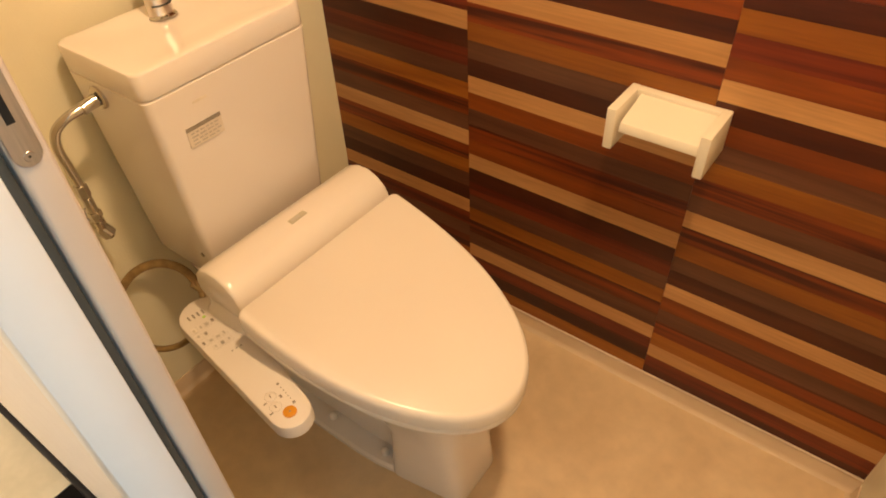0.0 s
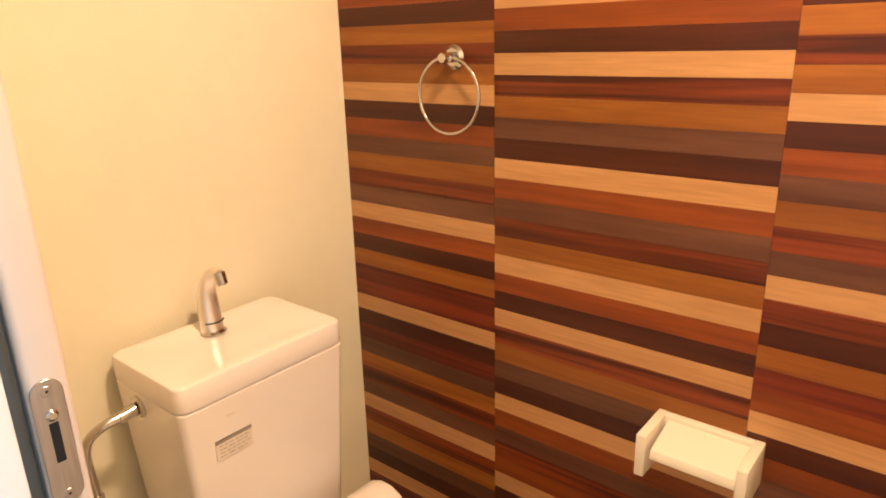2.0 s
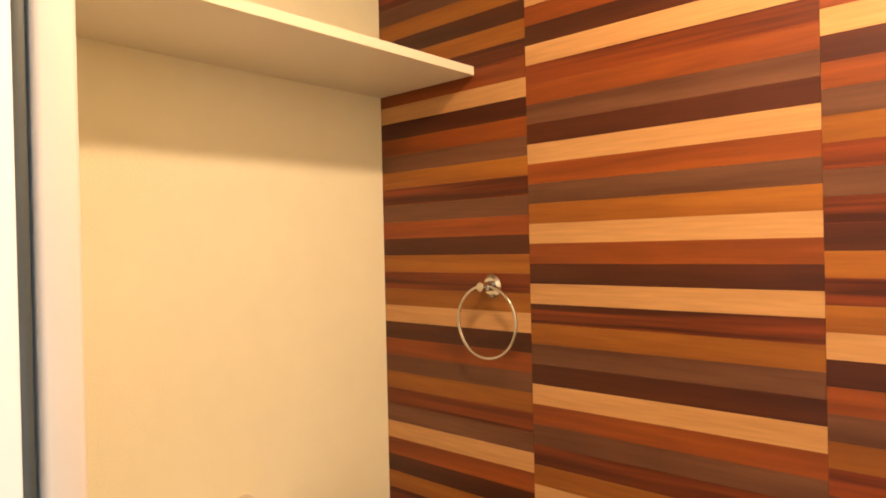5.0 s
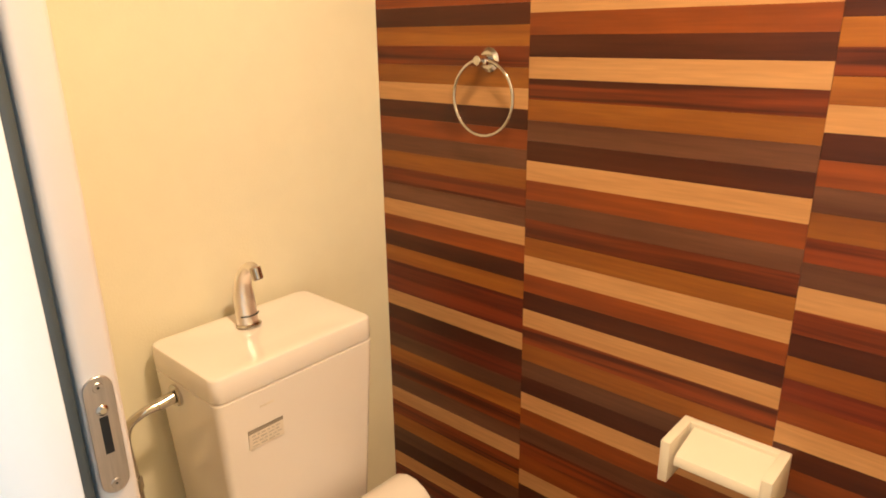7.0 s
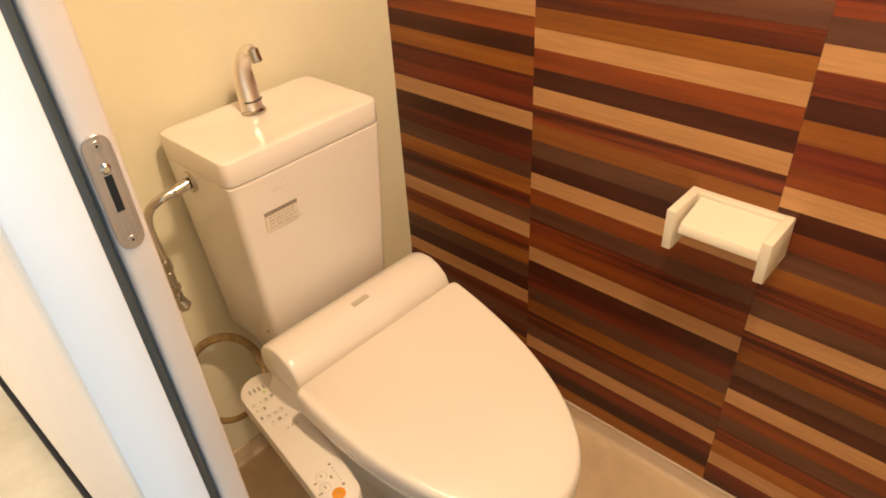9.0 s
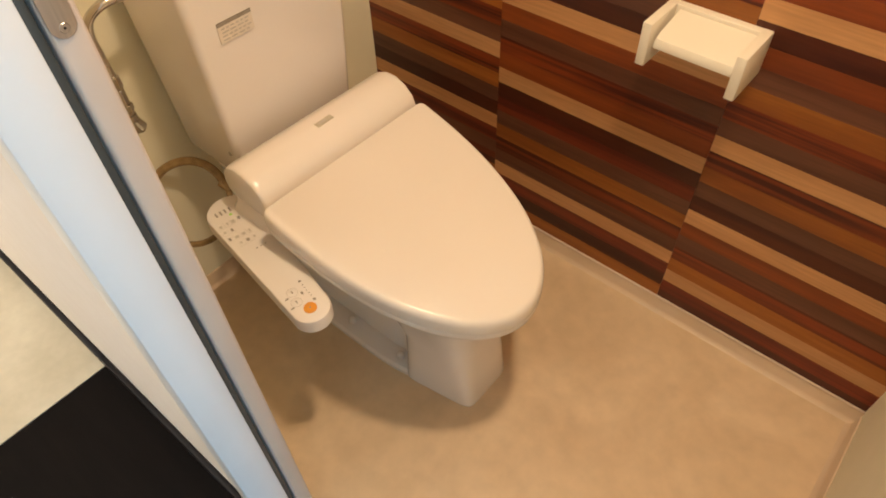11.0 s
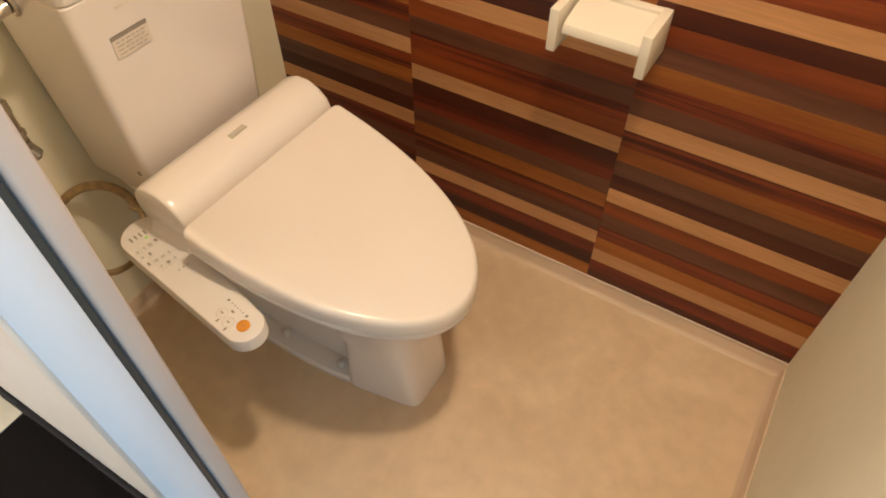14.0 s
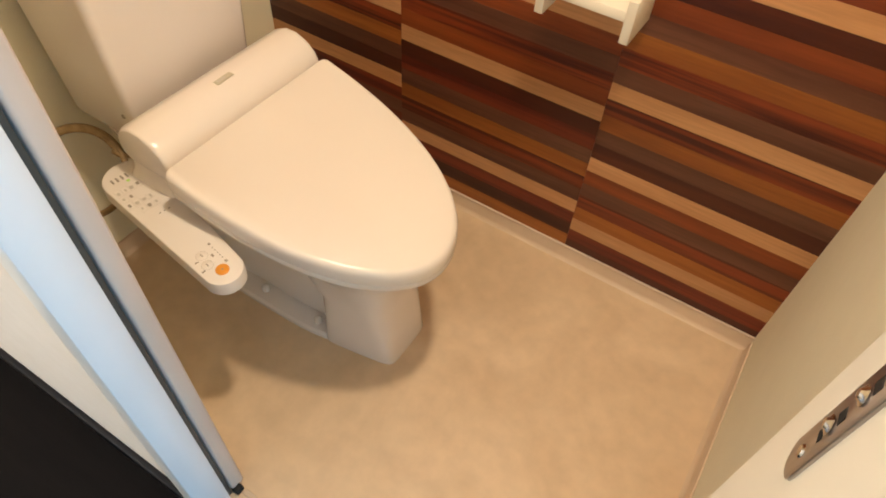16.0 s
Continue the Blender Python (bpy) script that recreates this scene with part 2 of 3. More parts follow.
structure("wall_hall_window", bm, PLASTER, "white hall wall with a window opening", "wall")
bm = block((0.0, -0.897, 0), (0.56, -0.885, 0.034), 0.002)
structure("baseboard_hall", bm, BLACK_TRIM, "black-brown baseboard along the hall wall", "baseboard")
bm = block((-1.5, -0.897, 0), (0.0, -0.885, 0.034), 0.002)
structure("baseboard_washroom", bm, BLACK_TRIM, "black-brown baseboard along the hall wall", "baseboard")


def skirting(name, lo, hi, run, label):
    """A low vinyl skirting with a coved foot: an L-shaped section pushed along x or y."""
    prof = [(0, 0), (0.016, 0), (0.010, 0.003), (0.006, 0.009), (0.005, 0.035), (0.003, 0.038), (0, 0.038)]
    if run == "x":
        rings = [[(x, -a, z) for a, z in prof] for x in (lo, hi)]
    elif run == "y":
        rings = [[(1.29 - a, y, z) for a, z in prof] for y in (lo, hi)]
    else:
        rings = [[(a, y, z) for a, z in prof] for y in (lo, hi)]
    board = structure(name, loft(rings), SKIRT, label, "baseboard")
    if run == "x":
        lip = block((lo, -0.0062, 0.0382), (hi, 0, 0.0415), 0.001, 1)
    else:
        return
    part("skirting_lip", lip, SKIRT_LIP, board, "thin pale top edge of the skirting")


skirting("baseboard_north", 0.0, 1.29, "x", "low beige vinyl skirting with a coved foot")
skirting("baseboard_east", -0.778, -0.016, "y", "low beige vinyl skirting with a coved foot")
skirting("baseboard_west", -0.79, -0.016, "w", "low beige vinyl skirting with a coved foot")

# ---------- doorway: frame, pocket door, fittings ----------
door_frame = structure("door_frame", block((0.56, -0.899, 0), (0.600, -0.847, 2.05), 0.0025), FRAME, "white painted door frame", "door frame")
structure("frame_post", block((1.168, -0.899, 0), (1.215, -0.778, 2.05), 0.0025), POST, "cream laminate closing post", "", door_frame)
structure("frame_head", block((0.60, -0.899, 2.005), (1.168, -0.778, 2.05), 0.0025), FRAME, "white painted head of the frame", "", door_frame)
structure("rubber_seal", block((0.56, -0.846, 0.0), (0.591, -0.8375, 2.0), 0.002), SEAL, "dark grey rubber seal between frame and door", "", door_frame)
structure("post_return", block((1.215, -0.79, 0), (1.29, -0.778, 2.05)), WALLPAPER, "cream papered return beside the post", "wall")

# sliding door, pushed open into its pocket
door = structure("door_1", block((0.04, -0.8355, 0.008), (0.594, -0.8085, 2.0), 0.005, 3), DOOR, "white laminate sliding door, pushed open", "door")


def stadium(cx, cz, half, r, n=12):
    out = []
    for k in range(n + 1):
        t = math.pi * k / n
        out.append((cx + r * math.cos(t), cz + half + r * math.sin(t)))
    for k in range(n + 1):
        t = math.pi + math.pi * k / n
        out.append((cx + r * math.cos(t), cz - half + r * math.sin(t)))
    return out


def plate_x(outline, x0, x1, edge=0.0005):
    cy = sum(p[0] for p in outline) / len(outline)
    cz = sum(p[1] for p in outline) / len(outline)
    k = 1 - edge / 0.011
    s = 1 if x1 > x0 else -1
    rings = [[(x0, y, z) for y, z in outline], [(x1 - s * edge, y, z) for y, z in outline], [(x1, cy + (y - cy) * k, cz + (z - cz) * (1 - edge / 0.05)) for y, z in outline]]
    return loft(rings)


def screw(x, y, z, s, r=0.0036):
    bm = rod((x, y, z), (x + s * 0.0009, y, z), r, r * 0.8, 16)
    return bm


latch = part("latch_plate", plate_x(stadium(-0.8245, 1.039, 0.037, 0.0102), 0.594, 0.5958), STEEL, door, "brushed steel latch plate with rounded ends")
for z in (0.9997, 1.078):
    part("screw", screw(0.5955, -0.8245, z, 1, 0.0042), STEEL, latch)
    part("screw_socket", rod((0.5958, -0.8245, z), (0.5966, -0.8245, z), 0.0011, 0.0011, 6), BLACK, latch, "dark screw socket")
part("latch_slot", plate_x([(-0.8276, 1.025), (-0.8214, 1.025), (-0.8214, 1.055), (-0.8276, 1.055)], 0.5953, 0.5960), BLACK, latch, "black latch slot")
part("catch_pin", rod((0.5958, -0.8245, 1.0605), (0.5985, -0.8245, 1.0605), 0.0042, 0.0032, 16, bevel=0.0008), CHROME, latch, "chrome catch pin")
structure("floor_rail", block((0.606, -0.829, -0.002), (1.168, -0.819, 0.003), 0.001, 1), SKIRT, "thin beige floor rail of the sliding door", "rail")
guide = thing("door_guide", (0.597, -0.826, 0), "small black plastic floor guide under the sliding door", "door guide")
part("guide_block", block((0.588, -0.836, 0), (0.604, -0.820, 0.016), 0.002), BLACK, guide)

strike = part("strike_plate", plate_x(stadium(-0.818, 1.000, 0.060, 0.0108), 1.168, 1.1662), STEEL, bpy.data.objects["frame_post"], "brushed steel strike plate")
for z in (0.946, 1.054):
    part("screw", screw(1.1662, -0.818, z, -1), CHROME, strike)
for z0, z1 in ((0.9610, 0.9655), (0.9775, 0.9840), (1.0035, 1.0100)):
    part("strike_slot", plate_x([(-0.8212, z0), (-0.8148, z0), (-0.8148, z1), (-0.8212, z1)], 1.1665, 1.1659), BLACK, strike, "dark strike slot")
for z in (0.972, 0.998):
    part("strike_lip", rod((1.1662, -0.818, z), (1.1632, -0.818, z), 0.0048, 0.003, 16, bevel=0.001), CHROME, strike, "chrome strike lip")

# ---------- ceiling downlight ----------
downlight = thing("downlight", (0.96, -0.48, CEIL), "small round recessed ceiling downlight with white trim", "lamp")
rings = []
for r, dz in ((0.082, 0), (0.082, -0.006), (0.078, -0.008), (0.070, -0.006), (0.070, 0)):
    rings.append([(0.96 + r * math.cos(k * math.tau / 32), -0.48 + r * math.sin(k * math.tau / 32), CEIL + dz) for k in range(32)])
part("trim_ring", loft(rings, closed=False), FRAME, downlight)

# ---------- toilet ----------
AX = -0.408
toilet = thing("toilet", (0.38, AX, 0), "ivory ceramic toilet with hand-wash tank and closed bidet lid", "toilet")


def section(x0, x1, hw, z, p=2.6, n=44, yc=AX, hb=None):
    """A rounded section: superellipse between x0 and x1, its rear half hb wide."""
    cx, rx = (x0 + x1) / 2, (x1 - x0) / 2
    out = []
    for k in range(n):
        t = math.tau * k / n
        c, s = math.cos(t), math.sin(t)
        u = math.copysign(abs(c) ** (2 / p), c)
        v = math.copysign(abs(s) ** (2 / p), s)
        w = hw if hb is None else hw + (hb - hw) * (0.5 - 0.5 * u)
        out.append((cx + rx * u, yc + w * v, z))
    return out


# bowl: a front column on the floor that flares into the rim
bm = loft([
    section(0.520, 0.681, 0.063, 0.000, 8, hb=0.090), section(0.520, 0.682, 0.064, 0.006, 8, hb=0.091),
    section(0.520, 0.674, 0.066, 0.08, 6, hb=0.088), section(0.515, 0.666, 0.073, 0.16, 4, hb=0.090),
    section(0.46, 0.668, 0.085, 0.235, 3.2, hb=0.10), section(0.37, 0.690, 0.120, 0.295, 2.7, hb=0.125),
    section(0.30, 0.715, 0.148, 0.335, 2.5, hb=0.150), section(0.27, 0.735, 0.160, 0.358, 2.4, hb=0.162),
    section(0.265, 0.738, 0.162, 0.370, 2.4, hb=0.164), section(0.268, 0.730, 0.158, 0.377, 2.4, hb=0.160)])
for v in bm.verts:
    if v.co.z > 0.33:
        v.co.z += 0.20 * (0.61 - v.co.x) * (v.co.z - 0.33) / 0.047
bowl = part("bowl", bm, CERAMIC, toilet)
bm = loft([section(0.08, 0.56, 0.050, 0.012, 4), section(0.08, 0.56, 0.052, 0.10, 4), section(0.07, 0.53, 0.058, 0.20, 3.4),
           section(0.05, 0.50, 0.085, 0.28, 3), section(0.035, 0.42, 0.12, 0.335, 3), section(0.032, 0.36, 0.13, 0.40, 3.4)])
part("trapway", bm, CERAMIC, toilet)
bm = loft([section(0.10, 0.60, 0.096, 0.000, 3.2), section(0.10, 0.60, 0.096, 0.010, 3.2), section(0.105, 0.595, 0.091, 0.015, 3.2)])
base_flange = part("base_flange", bm, CERAMIC, toilet)
for x, y in ((0.492, -0.474), (0.345, -0.474)):
    part("bolt_cap", loft([section(x - r, x + r, r, z, 2, 16, y) for r, z in ((0.009, 0.013), (0.009, 0.024), (0.0065, 0.029), (0.002, 0.031))]), PLASTIC, base_flange, "round ivory bolt cap")

# tank: slightly tapered box with rounded upright edges
def tank_ring(z, grow=0.0, r=0.013):
    k = (z - 0.40) / 0.39
    y0, y1 = -0.538 - 0.023 * k - grow, -0.266 + 0.017 * k + grow
    return at_z(rounded_rect(0.026 - 0.0 * grow, 0.206 + 0.0205 * k + grow, y0, y1, r), z)


bm = loft([tank_ring(0.400, -0.012, 0.010), tank_ring(0.404, -0.004, 0.012), tank_ring(0.415), tank_ring(0.55), tank_ring(0.68), tank_ring(0.7850), tank_ring(0.7865, -0.0015), tank_ring(0.7878, -0.006)])
tank = part("tank", bm, CERAMIC, toilet)
# lid with a shallow hand basin
OUT = lambda z, g=0.0, r=0.018: at_z(rounded_rect(0.024 - g, 0.2275 + g, -0.562 - g, -0.248 + g, r), z)
INN = lambda z, g, r=0.03: at_z(rounded_rect(0.036 + g, 0.212 - g * 1.1, -0.542 + g * 1.6, -0.268 - g * 1.6, r), z)
bm = loft([OUT(0.7885, -0.003), OUT(0.7898, -0.0006), OUT(0.7915), OUT(0.8265), OUT(0.8292, -0.0012), OUT(0.8303, -0.0035), OUT(0.8305, -0.007), INN(0.8300, 0.002), INN(0.8288, 0.010), INN(0.8262, 0.03), INN(0.8248, 0.045, 0.025)])
tank_lid = part("tank_lid", bm, CERAMIC, toilet, "ivory tank lid shaped as a shallow hand basin")
# logo and sticker on the tank's front, drawn as plain bars
FX = 0.2242
part("faded_mark", block((FX - 0.004, -0.489, 0.7545), (FX + 0.0009, -0.463, 0.7585)), STICKER, tank, "faint grey printed mark")
sticker = part("sticker", block((FX - 0.005, -0.513, 0.688), (FX - 0.0006, -0.449, 0.7215)), STICKER, tank, "silver-grey information sticker with dark header")
part("header_bar", block((FX - 0.004, -0.513, 0.7155), (FX - 0.0001, -0.449, 0.7215)), INK, sticker)
random.seed(4)
for row in range(4):
    y = -0.507
    while y < -0.456:
        w = random.uniform(0.004, 0.013)
        z = 0.7105 - row * 0.006
        part("text_bar", block((FX - 0.004, y, z - 0.0011), (FX - 0.0002, min(y + w, -0.453), z + 0.0011)), INK_PALE, sticker)
        y += w + 0.003
part("drain_knob", rod((0.188, -0.530, 0.470), (0.188, -0.5440, 0.470), 0.0055, 0.0046, 14, bevel=0.0008), INK, tank, "small brown drain knob")

# spout on the tank lid
path = smooth([(0.080, AX, 0.812), (0.074, AX + 0.002, 0.836), (0.068, AX + 0.004, 0.862), (0.066, AX + 0.005, 0.888), (0.070, AX + 0.006, 0.910), (0.080, AX + 0.007, 0.926), (0.093, AX + 0.008, 0.934), (0.106, AX + 0.008, 0.932)], 6)
radii = [0.0205 - 0.0001 * i if i < 22 else 0.0122 - 0.0001 * (i - 22) for i in range(len(path))]
radii = [sum(radii[max(0, i - 7):i + 8]) / len(radii[max(0, i - 7):i + 8]) for i in range(len(radii))]
spout = part("spout", tube(path, 0.012, 20, radii=radii, up=(0, 1, 0), flat=0.82), SATIN, toilet, "curved chrome hand-wash spout")
part("spout_collar", rod((0.081, AX, 0.8245), (0.080, AX, 0.830), 0.0228, 0.0215, 24, bevel=0.002), CHROME, spout)
part("nozzle", rod((0.106, AX + 0.008, 0.937), (0.112, AX + 0.009, 0.916), 0.0100, 0.0094, 18, bevel=0.001), CHROME, spout)
part("nozzle_mouth", rod((0.1118, AX + 0.009, 0.9165), (0.1123, AX + 0.009, 0.9150), 0.0075, 0.0072, 16), SEAL, spout, "dark nozzle mouth")
band = []
for k in range(9):
    t = radians(-60 + 15 * k)
    band.append((0.0735 + 0.0168 * math.cos(t), AX + 0.003 + 0.0202 * math.sin(t), 0.845))
part("spout_band", tube(band, 0.0015, 6), SEAL, spout, "dark band across the spout's front")

# bidet seat: body, seat ring, lid; mounted a touch askew
YC = -0.4165
SKEW = Matrix.Translation((0.31, YC, 0)) @ Matrix.Rotation(-0.03, 4, "Z") @ Matrix.Translation((-0.31, -YC, 0))
prof = [(0.262, 0.446), (0.246, 0.455), (0.241, 0.475), (0.247, 0.496), (0.262, 0.513), (0.285, 0.523), (0.310, 0.524), (0.334, 0.515), (0.352, 0.499), (0.361, 0.478), (0.360, 0.455), (0.345, 0.446)]
mid = (0.302, 0.484)
stations = [(-0.1785, 0.90), (-0.177, 0.955), (-0.173, 0.987), (-0.166, 1.0), (0.166, 1.0), (0.1725, 0.99), (0.1765, 0.965), (0.178, 0.92)]
rings = []
for dy, k in stations:
    rings.append([(mid[0] + (x - mid[0]) * k, YC + dy, mid[1] + (z - mid[1]) * k) for x, z in prof])
bm = loft(rings)
bm.transform(SKEW)
body = part("bidet_body", bm, PLASTIC, toilet, "rounded ivory bidet housing behind the lid")
part("bidet_base", block((0.245, -0.572, 0.395), (0.372, -0.245, 0.462), 0.012, 3), PLASTIC, toilet)
badge = part("badge", block((0.3020, -0.434, 0.5222), (0.3140, -0.397, 0.5246), 0.0008, 1), BADGE, body, "small grey-green badge")
part("badge_mark", block((0.3052, -0.429, 0.5240), (0.3108, -0.411, 0.5250), 0.0003, 1), INK_PALE, badge)


def lid_outline(inset, n=30):
    """The lid's plan: straight hinge edge with small round corners, slow taper, rounded nose."""
    xh, xt, w0 = 0.373 + 0.2 * inset, 0.771 - inset, 0.189 - inset
    right = [(xh, w0 - 0.009), (xh + 0.0012, w0 - 0.0045), (xh + 0.0045, w0 - 0.0012), (xh + 0.009, w0)]
    for k in range(2, n + 1):
        f = math.sin(math.pi / 2 * k / n)
        right.append((xh + (xt - xh) * f, w0 * math.sqrt(max(0.0, 1 - f**2.35))))
    left = [(x, -w) for x, w in right[-2::-1]]
    return [(x, YL + w) for x, w in right + left]


def lid_ring(inset, dz):
    return [(x, y, 0.497 - 0.23 * (x - 0.377) + dz) for x, y in lid_outline(inset)]


YL = -0.427
TURN = Matrix.Translation((0.375, YL, 0)) @ Matrix.Rotation(-0.025, 4, "Z") @ Matrix.Translation((-0.375, -YL, 0))
bm = loft([lid_ring(0.005, -0.034), lid_ring(0.001, -0.0315), lid_ring(0.0, -0.026), lid_ring(0.0002, -0.012), lid_ring(0.0012, -0.0068), lid_ring(0.0032, -0.0030), lid_ring(0.0062, -0.0008), lid_ring(0.010, 0.0)])
bm.transform(TURN)
part("lid", bm, PLASTIC, toilet, "closed smooth ivory lid")
bm = loft([lid_ring(0.011, -0.054), lid_ring(0.005, -0.051), lid_ring(0.002, -0.045), lid_ring(0.003, -0.038), lid_ring(0.007, -0.0345)])
bm.transform(TURN)
part("seat", bm, PLASTIC, toilet, "ivory seat ring under the lid")

# control panel arm
A, B = Vector((0.247, -0.606)), Vector((0.509, -0.656))
ALONG = (B - A).normalized()
ACROSS = Vector((-ALONG.y, ALONG.x))


def panel_ring(z, g=0.0):
    out = []
    for c, r, a0 in ((B, 0.0318 + g, -90), (A, 0.0440 + g, 90)):
        for k in range(17):
            t = radians(a0 + 180 * k / 16)
            p = c + ALONG * (r * math.cos(t)) + ACROSS * (r * math.sin(t))
            out.append((p.x, p.y, z))
    return out


bm = loft([panel_ring(0.382, -0.004), panel_ring(0.385), panel_ring(0.407), panel_ring(0.410, -0.0012), panel_ring(0.4112, -0.004)])
panel = part("control_panel", bm, PANEL, toilet, "white control panel arm with grey markings")
bm = loft([at_z(rounded_rect(x0, x1, y0, -0.560, r), z) for x0, x1, y0, r, z in (
    (0.238, 0.350, -0.600, 0.014, 0.408), (0.239, 0.349, -0.599, 0.014, 0.4135), (0.242, 0.346, -0.596, 0.012, 0.420),
    (0.246, 0.340, -0.592, 0.010, 0.428), (0.248, 0.334, -0.589, 0.008, 0.445), (0.250, 0.330, -0.586, 0.007, 0.460))])
part("panel_bridge", bm, PLASTIC, panel)


def on_panel(u, v):
    """u: 0 at the rear centre to 1 at the front centre; v: metres across, towards the seat."""
    p = A + (B - A) * u + ACROSS * v
    return p.x, p.y


def mark(name, u, v, w, h, material, label="", top=0.4117):
    cx, cy = on_panel(u, v)
    bm = block((-w / 2, -h / 2, 0.4095), (w / 2, h / 2, top))
    bm.transform(Matrix.Translation((cx, cy, 0)) @ Matrix.Rotation(math.atan2(ALONG.y, ALONG.x), 4, "Z"))
    return part(name, bm, material, panel, label)


def button(name, u, v, r, material, label="", top=0.4118):
    cx, cy = on_panel(u, v)
    return part(name, loft([[(cx + q * math.cos(k * math.tau / 24), cy + q * math.sin(k * math.tau / 24), z) for k in range(24)] for q, z in ((r, 0.409), (r, top - 0.0004), (r - 0.0006, top))]), material, panel, label)


stop = button("stop_button", 1.01, -0.002, 0.0105, ORANGE, "round orange stop button", 0.4128)
cx, cy = on_panel(1.01, -0.002)
part("stop_mark", block((cx - 0.0012, cy - 0.0012, 0.412), (cx + 0.0012, cy + 0.0012, 0.4131)), INK, stop)
for u, v in ((0.845, -0.009), (0.925, -0.013)):
    button("ring_mark", u, v, 0.0098, INK_PALE, "", 0.41135)
    button("round_button", u, v, 0.0088, PANEL, "", 0.4118)
    mark("arrow_mark", u, v, 0.006, 0.0022, INK, "", 0.4120)
for u, v, w, h in ((0.80, 0.012, 0.004, 0.004), (0.835, 0.012, 0.0018, 0.0018), (0.86, 0.012, 0.0018, 0.0018), (0.885, 0.012, 0.0018, 0.0018), (0.91, 0.012, 0.0018, 0.0018),
                   (0.935, 0.012, 0.0018, 0.0018), (0.97, 0.012, 0.0045, 0.0045), (0.885, 0.003, 0.006, 0.0035), (0.87, -0.022, 0.0025, 0.006), (0.95, -0.024, 0.0025, 0.006)):
    mark("dot_mark", u, v, w, h, INK)
random.seed(11)
for i in range(4):
    mark("indicator_mark", -0.030, 0.000 - 0.0085 * i, 0.011, 0.0030, INK)
button("indicator_light", 0.018, -0.004, 0.0030, LED, "small green indicator light")
for u in (0.085, 0.155, 0.225, 0.295):
    for v in (-0.032, -0.020, -0.008, 0.004):
        if random.random() < 0.9:
            w = random.uniform(0.006, 0.011)
            mark("key_outline", u, v, 0.0140, 0.0098, INK_PALE, "", 0.41125)
            mark("key", u, v, 0.0132, 0.0090, PANEL, "", 0.4117)
            mark("key_mark", u + random.uniform(-0.006, 0.006), v + random.uniform(-0.001, 0.001), w * 0.85, random.uniform(0.003, 0.0065), INK if random.random() < 0.3 else INK_PALE, "", 0.4119)
for i in range(3):
    mark("dot_mark", 0.395, -0.006 + 0.008 * i, 0.002, 0.003, INK)

# ---------- water supply and hose ----------
supply = thing("water_supply_pipe", (0.03, -0.626, 0.5), "bent chrome water supply pipe with stop valve", "pipe")
part("union_nut", rod((0.100, -0.553, 0.762), (0.100, -0.566, 0.762), 0.0185, 0.0185, 24, bevel=0.002), CHROME, supply)
part("union_sleeve", rod((0.100, -0.566, 0.761), (0.100, -0.594, 0.757), 0.0105, 0.0095, 20, bevel=0.0015), CHROME, supply)
pipe = smooth([(0.100, -0.59, 0.758), (0.097, -0.615, 0.754), (0.090, -0.636, 0.739), (0.084, -0.643, 0.712), (0.076, -0.639, 0.67), (0.068, -0.634, 0.625)], 8)
part("bent_pipe", tube(pipe, 0.0074, 14), CHROME, supply)
part("compression_nut", rod((0.070, -0.635, 0.633), (0.0655, -0.633, 0.606), 0.0105, 0.0105, 6, bevel=0.0015), CHROME, supply)
part("valve_body", rod((0.0655, -0.633, 0.606), (0.056, -0.629, 0.545), 0.0085, 0.0085, 18, bevel=0.0015), CHROME, supply)
part("valve_nut", rod((0.0605, -0.631, 0.572), (0.058, -0.63, 0.557), 0.0115, 0.0115, 6, bevel=0.0015), CHROME, supply)
part("valve_elbow", tube(smooth([(0.0565, -0.629, 0.548), (0.053, -0.628, 0.531), (0.040, -0.627, 0.522), (0.004, -0.627, 0.521)], 6), 0.0098, 16), CHROME, supply)
part("valve_handle", rod((0.050, -0.631, 0.534), (0.058, -0.621, 0.508), 0.0125, 0.0130, 18, bevel=0.005), CHROME, supply)
part("wall_flange", rod((0.0, -0.627, 0.521), (0.006, -0.627, 0.521), 0.024, 0.020, 24, bevel=0.0015), CHROME, supply)

hose = thing("bidet_hose", (0.12, -0.6, 0.25), "coiled tan braided bidet water hose", "hose")
HUB = Vector((0.092, -0.61, 0.341))
RIGHT, RISE = Vector((0.804, 0.594, -0.037)), Vector((-0.382, 0.564, 0.732))
loop = [(0.24, -0.470, 0.30), (0.19, -0.485, 0.33)]
for k in range(63):
    t = radians(25 + 9.0 * k)
    r = 0.0755 + 0.00012 * k
    sag = 0.010 * k / 60 if math.sin(t) < 0 else 0.0
    loop.append(HUB + RIGHT * (r * math.cos(t)) + RISE * (r * math.sin(t) - sag))
loop += [(0.035, -0.715, 0.25), (0.003, -0.73, 0.24)]
part("hose_coil", tube(smooth(loop, 2), 0.0060, 10), HOSE, hose)

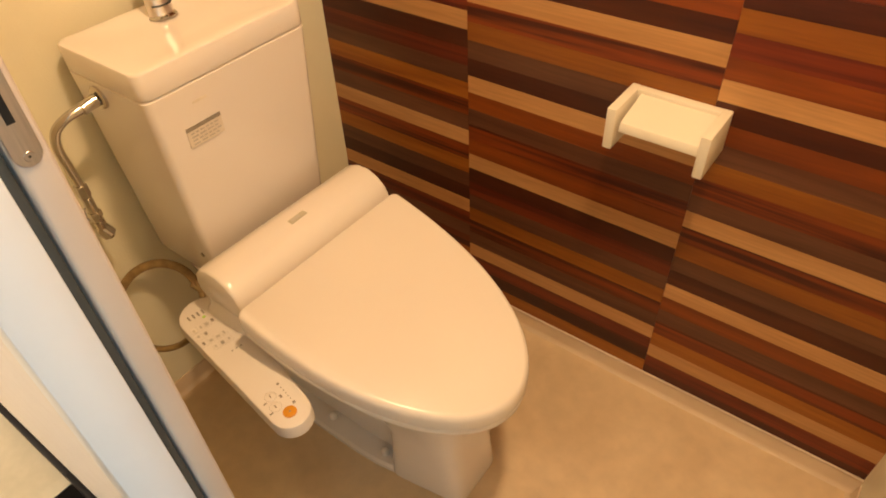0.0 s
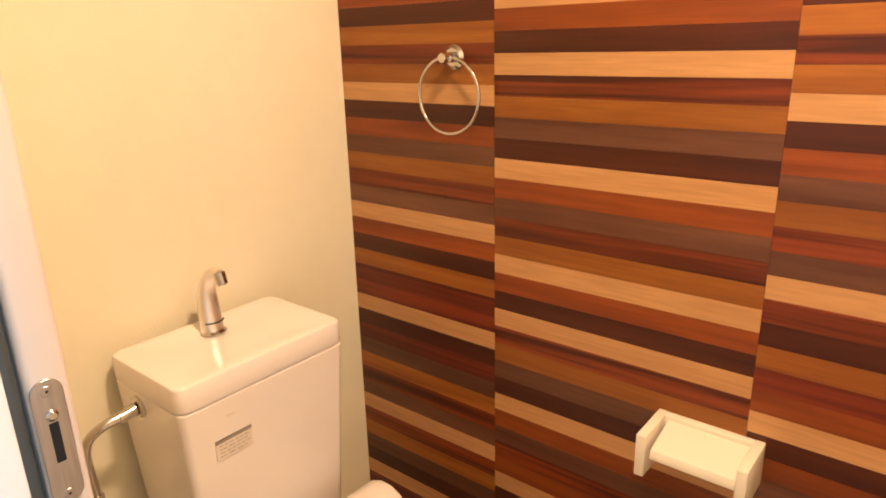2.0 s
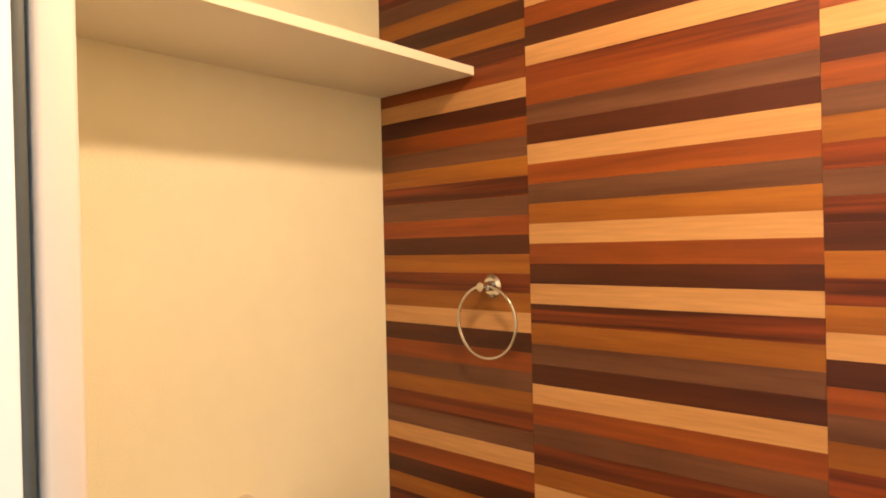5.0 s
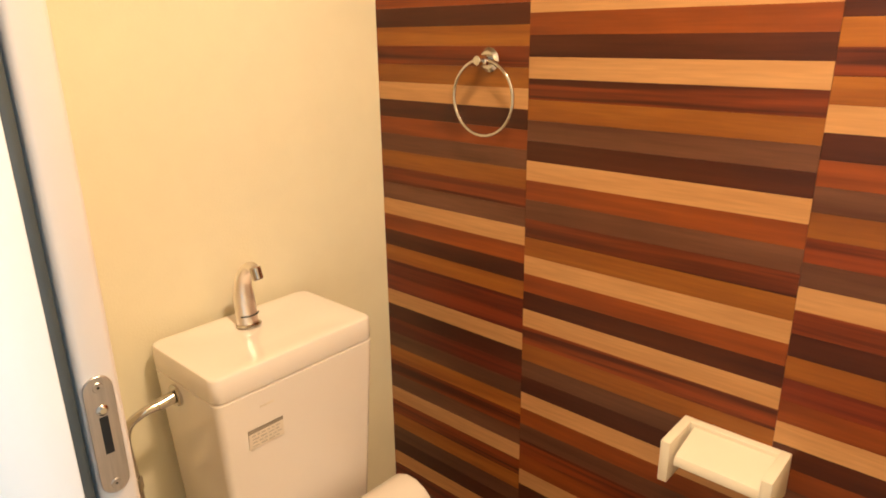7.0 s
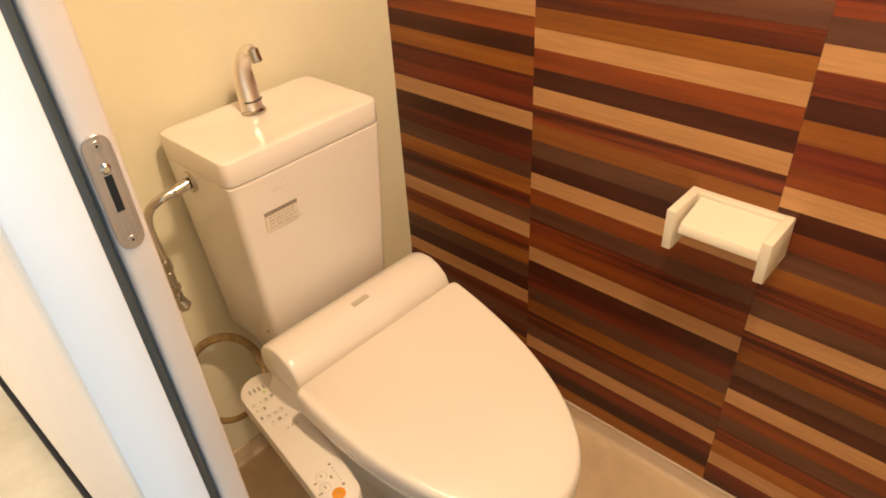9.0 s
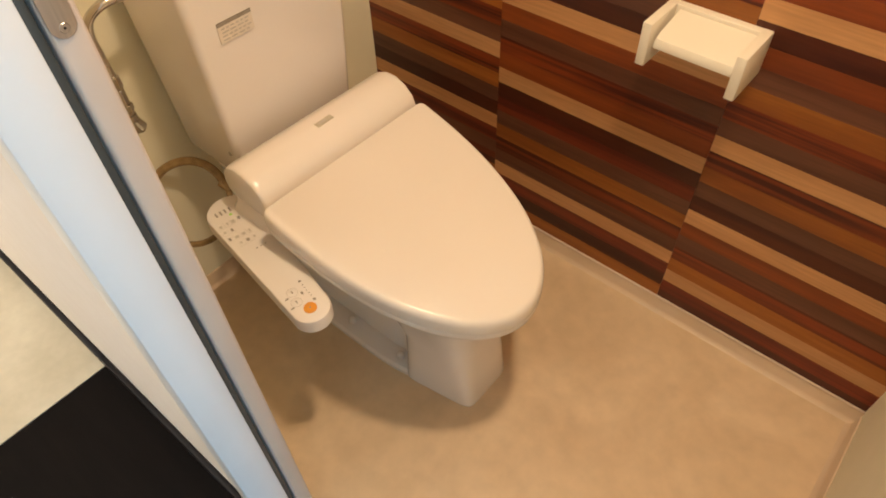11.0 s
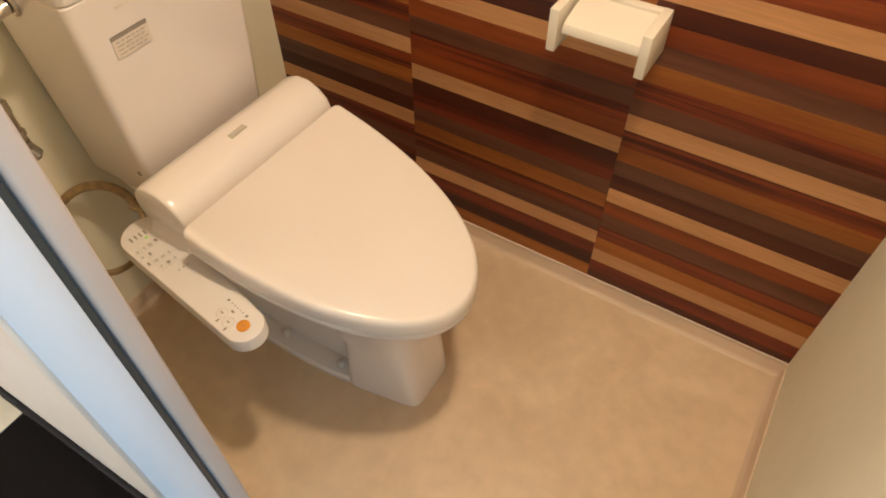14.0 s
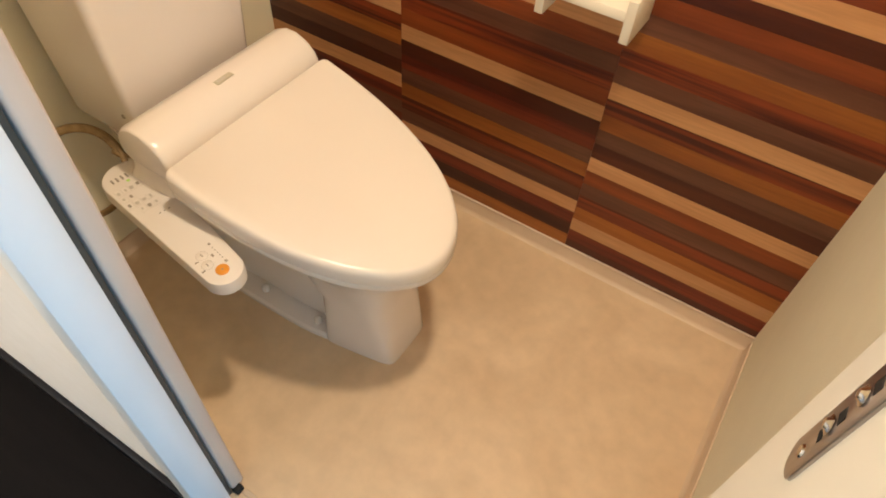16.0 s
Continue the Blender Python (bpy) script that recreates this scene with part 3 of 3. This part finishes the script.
# ---------- toilet roll holder ----------
holder = thing("toilet_roll_holder", (0.787, -0.003, 0.635), "white plastic toilet roll holder, empty, on the striped wall", "toilet roll holder")
for x in (0.706, 0.8535):
    part("side_plate", block((x, -0.0945, 0.635), (x + 0.0155, -0.0005, 0.7065), 0.0018, 2), HOLDER, holder)
part("back_plate", block((0.7205, -0.016, 0.640), (0.8545, -0.0005, 0.7060), 0.0015, 2), HOLDER, holder)
rings = []
for x in (0.7285, 0.8528):
    sec = [(-0.0175, 0.7005), (-0.017, 0.6945), (-0.078, 0.6780), (-0.0860, 0.6690), (-0.0905, 0.6690), (-0.0915, 0.6765), (-0.0875, 0.6840), (-0.076, 0.6885)]
    rings.append([(x, y, z) for y, z in sec])
part("cover", loft(rings), HOLDER, holder, "hinged white cover flap, sloping forward")
for x in (0.7215, 0.8535):
    s = 1 if x < 0.8 else -1
    part("roll_peg", rod((x, -0.05, 0.658), (x + s * 0.010, -0.05, 0.658), 0.007, 0.005, 14, bevel=0.001), HOLDER, holder)

# ---------- towel ring ----------
towel = thing("towel_ring", (0.318, 0, 1.2), "chrome towel ring on the striped wall", "towel ring")
part("wall_disc", rod((0.294, -0.0003, 1.261), (0.294, -0.009, 1.261), 0.0215, 0.0185, 32, bevel=0.003), CHROME, towel)
part("post", rod((0.294, -0.008, 1.261), (0.294, -0.040, 1.261), 0.0095, 0.0085, 20, bevel=0.0015), CHROME, towel)
part("hinge_barrel", rod((0.281, -0.024, 1.259), (0.307, -0.024, 1.259), 0.0062, 0.0062, 20, bevel=0.0012), CHROME, towel)
ring = [(0.296 + 0.0665 * math.cos(t), -0.024, 1.196 + 0.0665 * math.sin(t)) for t in [radians(75 - 330 * k / 60) for k in range(61)]]
ring = [(0.302, -0.024, 1.260)] + ring + [(0.286, -0.024, 1.260)]
part("ring", tube(ring, 0.0031, 10, up=(0, 1, 0)), CHROME, towel)

# ---------- shelf ----------
shelf = thing("shelf", (0.13, -0.395, 1.66), "white laminate shelf board across the back wall", "shelf")
part("board", block((0.001, -0.789, 1.657), (0.260, -0.001, 1.674), 0.0012, 2), SHELF, shelf)
part("edge_band", block((0.260, -0.789, 1.6575), (0.2612, -0.001, 1.6735)), HOLDER, shelf)

# ---------- striped plank wallpaper, one piece at a time ----------
STRIPS = (
    (0.000, 0.378, 1.633, "GCODAROCDRGADASO", "CDOGASGODASACDOGASGCODARRCDRGASGCSAGDCRGSACRD"),
    (0.378, 0.840, 1.686, "GASODCGASGCOD", "CSOGDCOGACODCSAGDCOGSACODCSAGDCOGSOCDRGASGCRDA"),
    (0.840, 1.290, 1.633, "GCODAROCDRGADASO", "CDOGASGSDASACDOGASGCSDAROCDOGASGCSAGDCOGSACRD"),
)
for x0, x1, top, above, below in STRIPS:
    base = finish("plank", block((0, 0, 0), (x1 - x0 - 0.0004, 0.003, 1)), WOODS["D"])
    order = above + below
    for i, key in enumerate(order):
        k = i - len(above)
        z1 = top - (0.0346 + 0.000026 * max(k, 0)) * k
        z0 = top - (0.0346 + 0.000026 * max(k + 1, 0)) * (k + 1)
        z0, z1 = max(z0, 0.030), min(z1, CEIL)
        if z1 - z0 < 0.004:
            continue
        ob = new("plank", base)
        ob.parent = wall_north
        ob.location, ob.scale = (x0 + 0.0002, 0.0, z0), (1, 1, z1 - z0 - 0.0002)
        ob.material_slots[0].link = "OBJECT"
        ob.material_slots[0].material = WOODS[key]
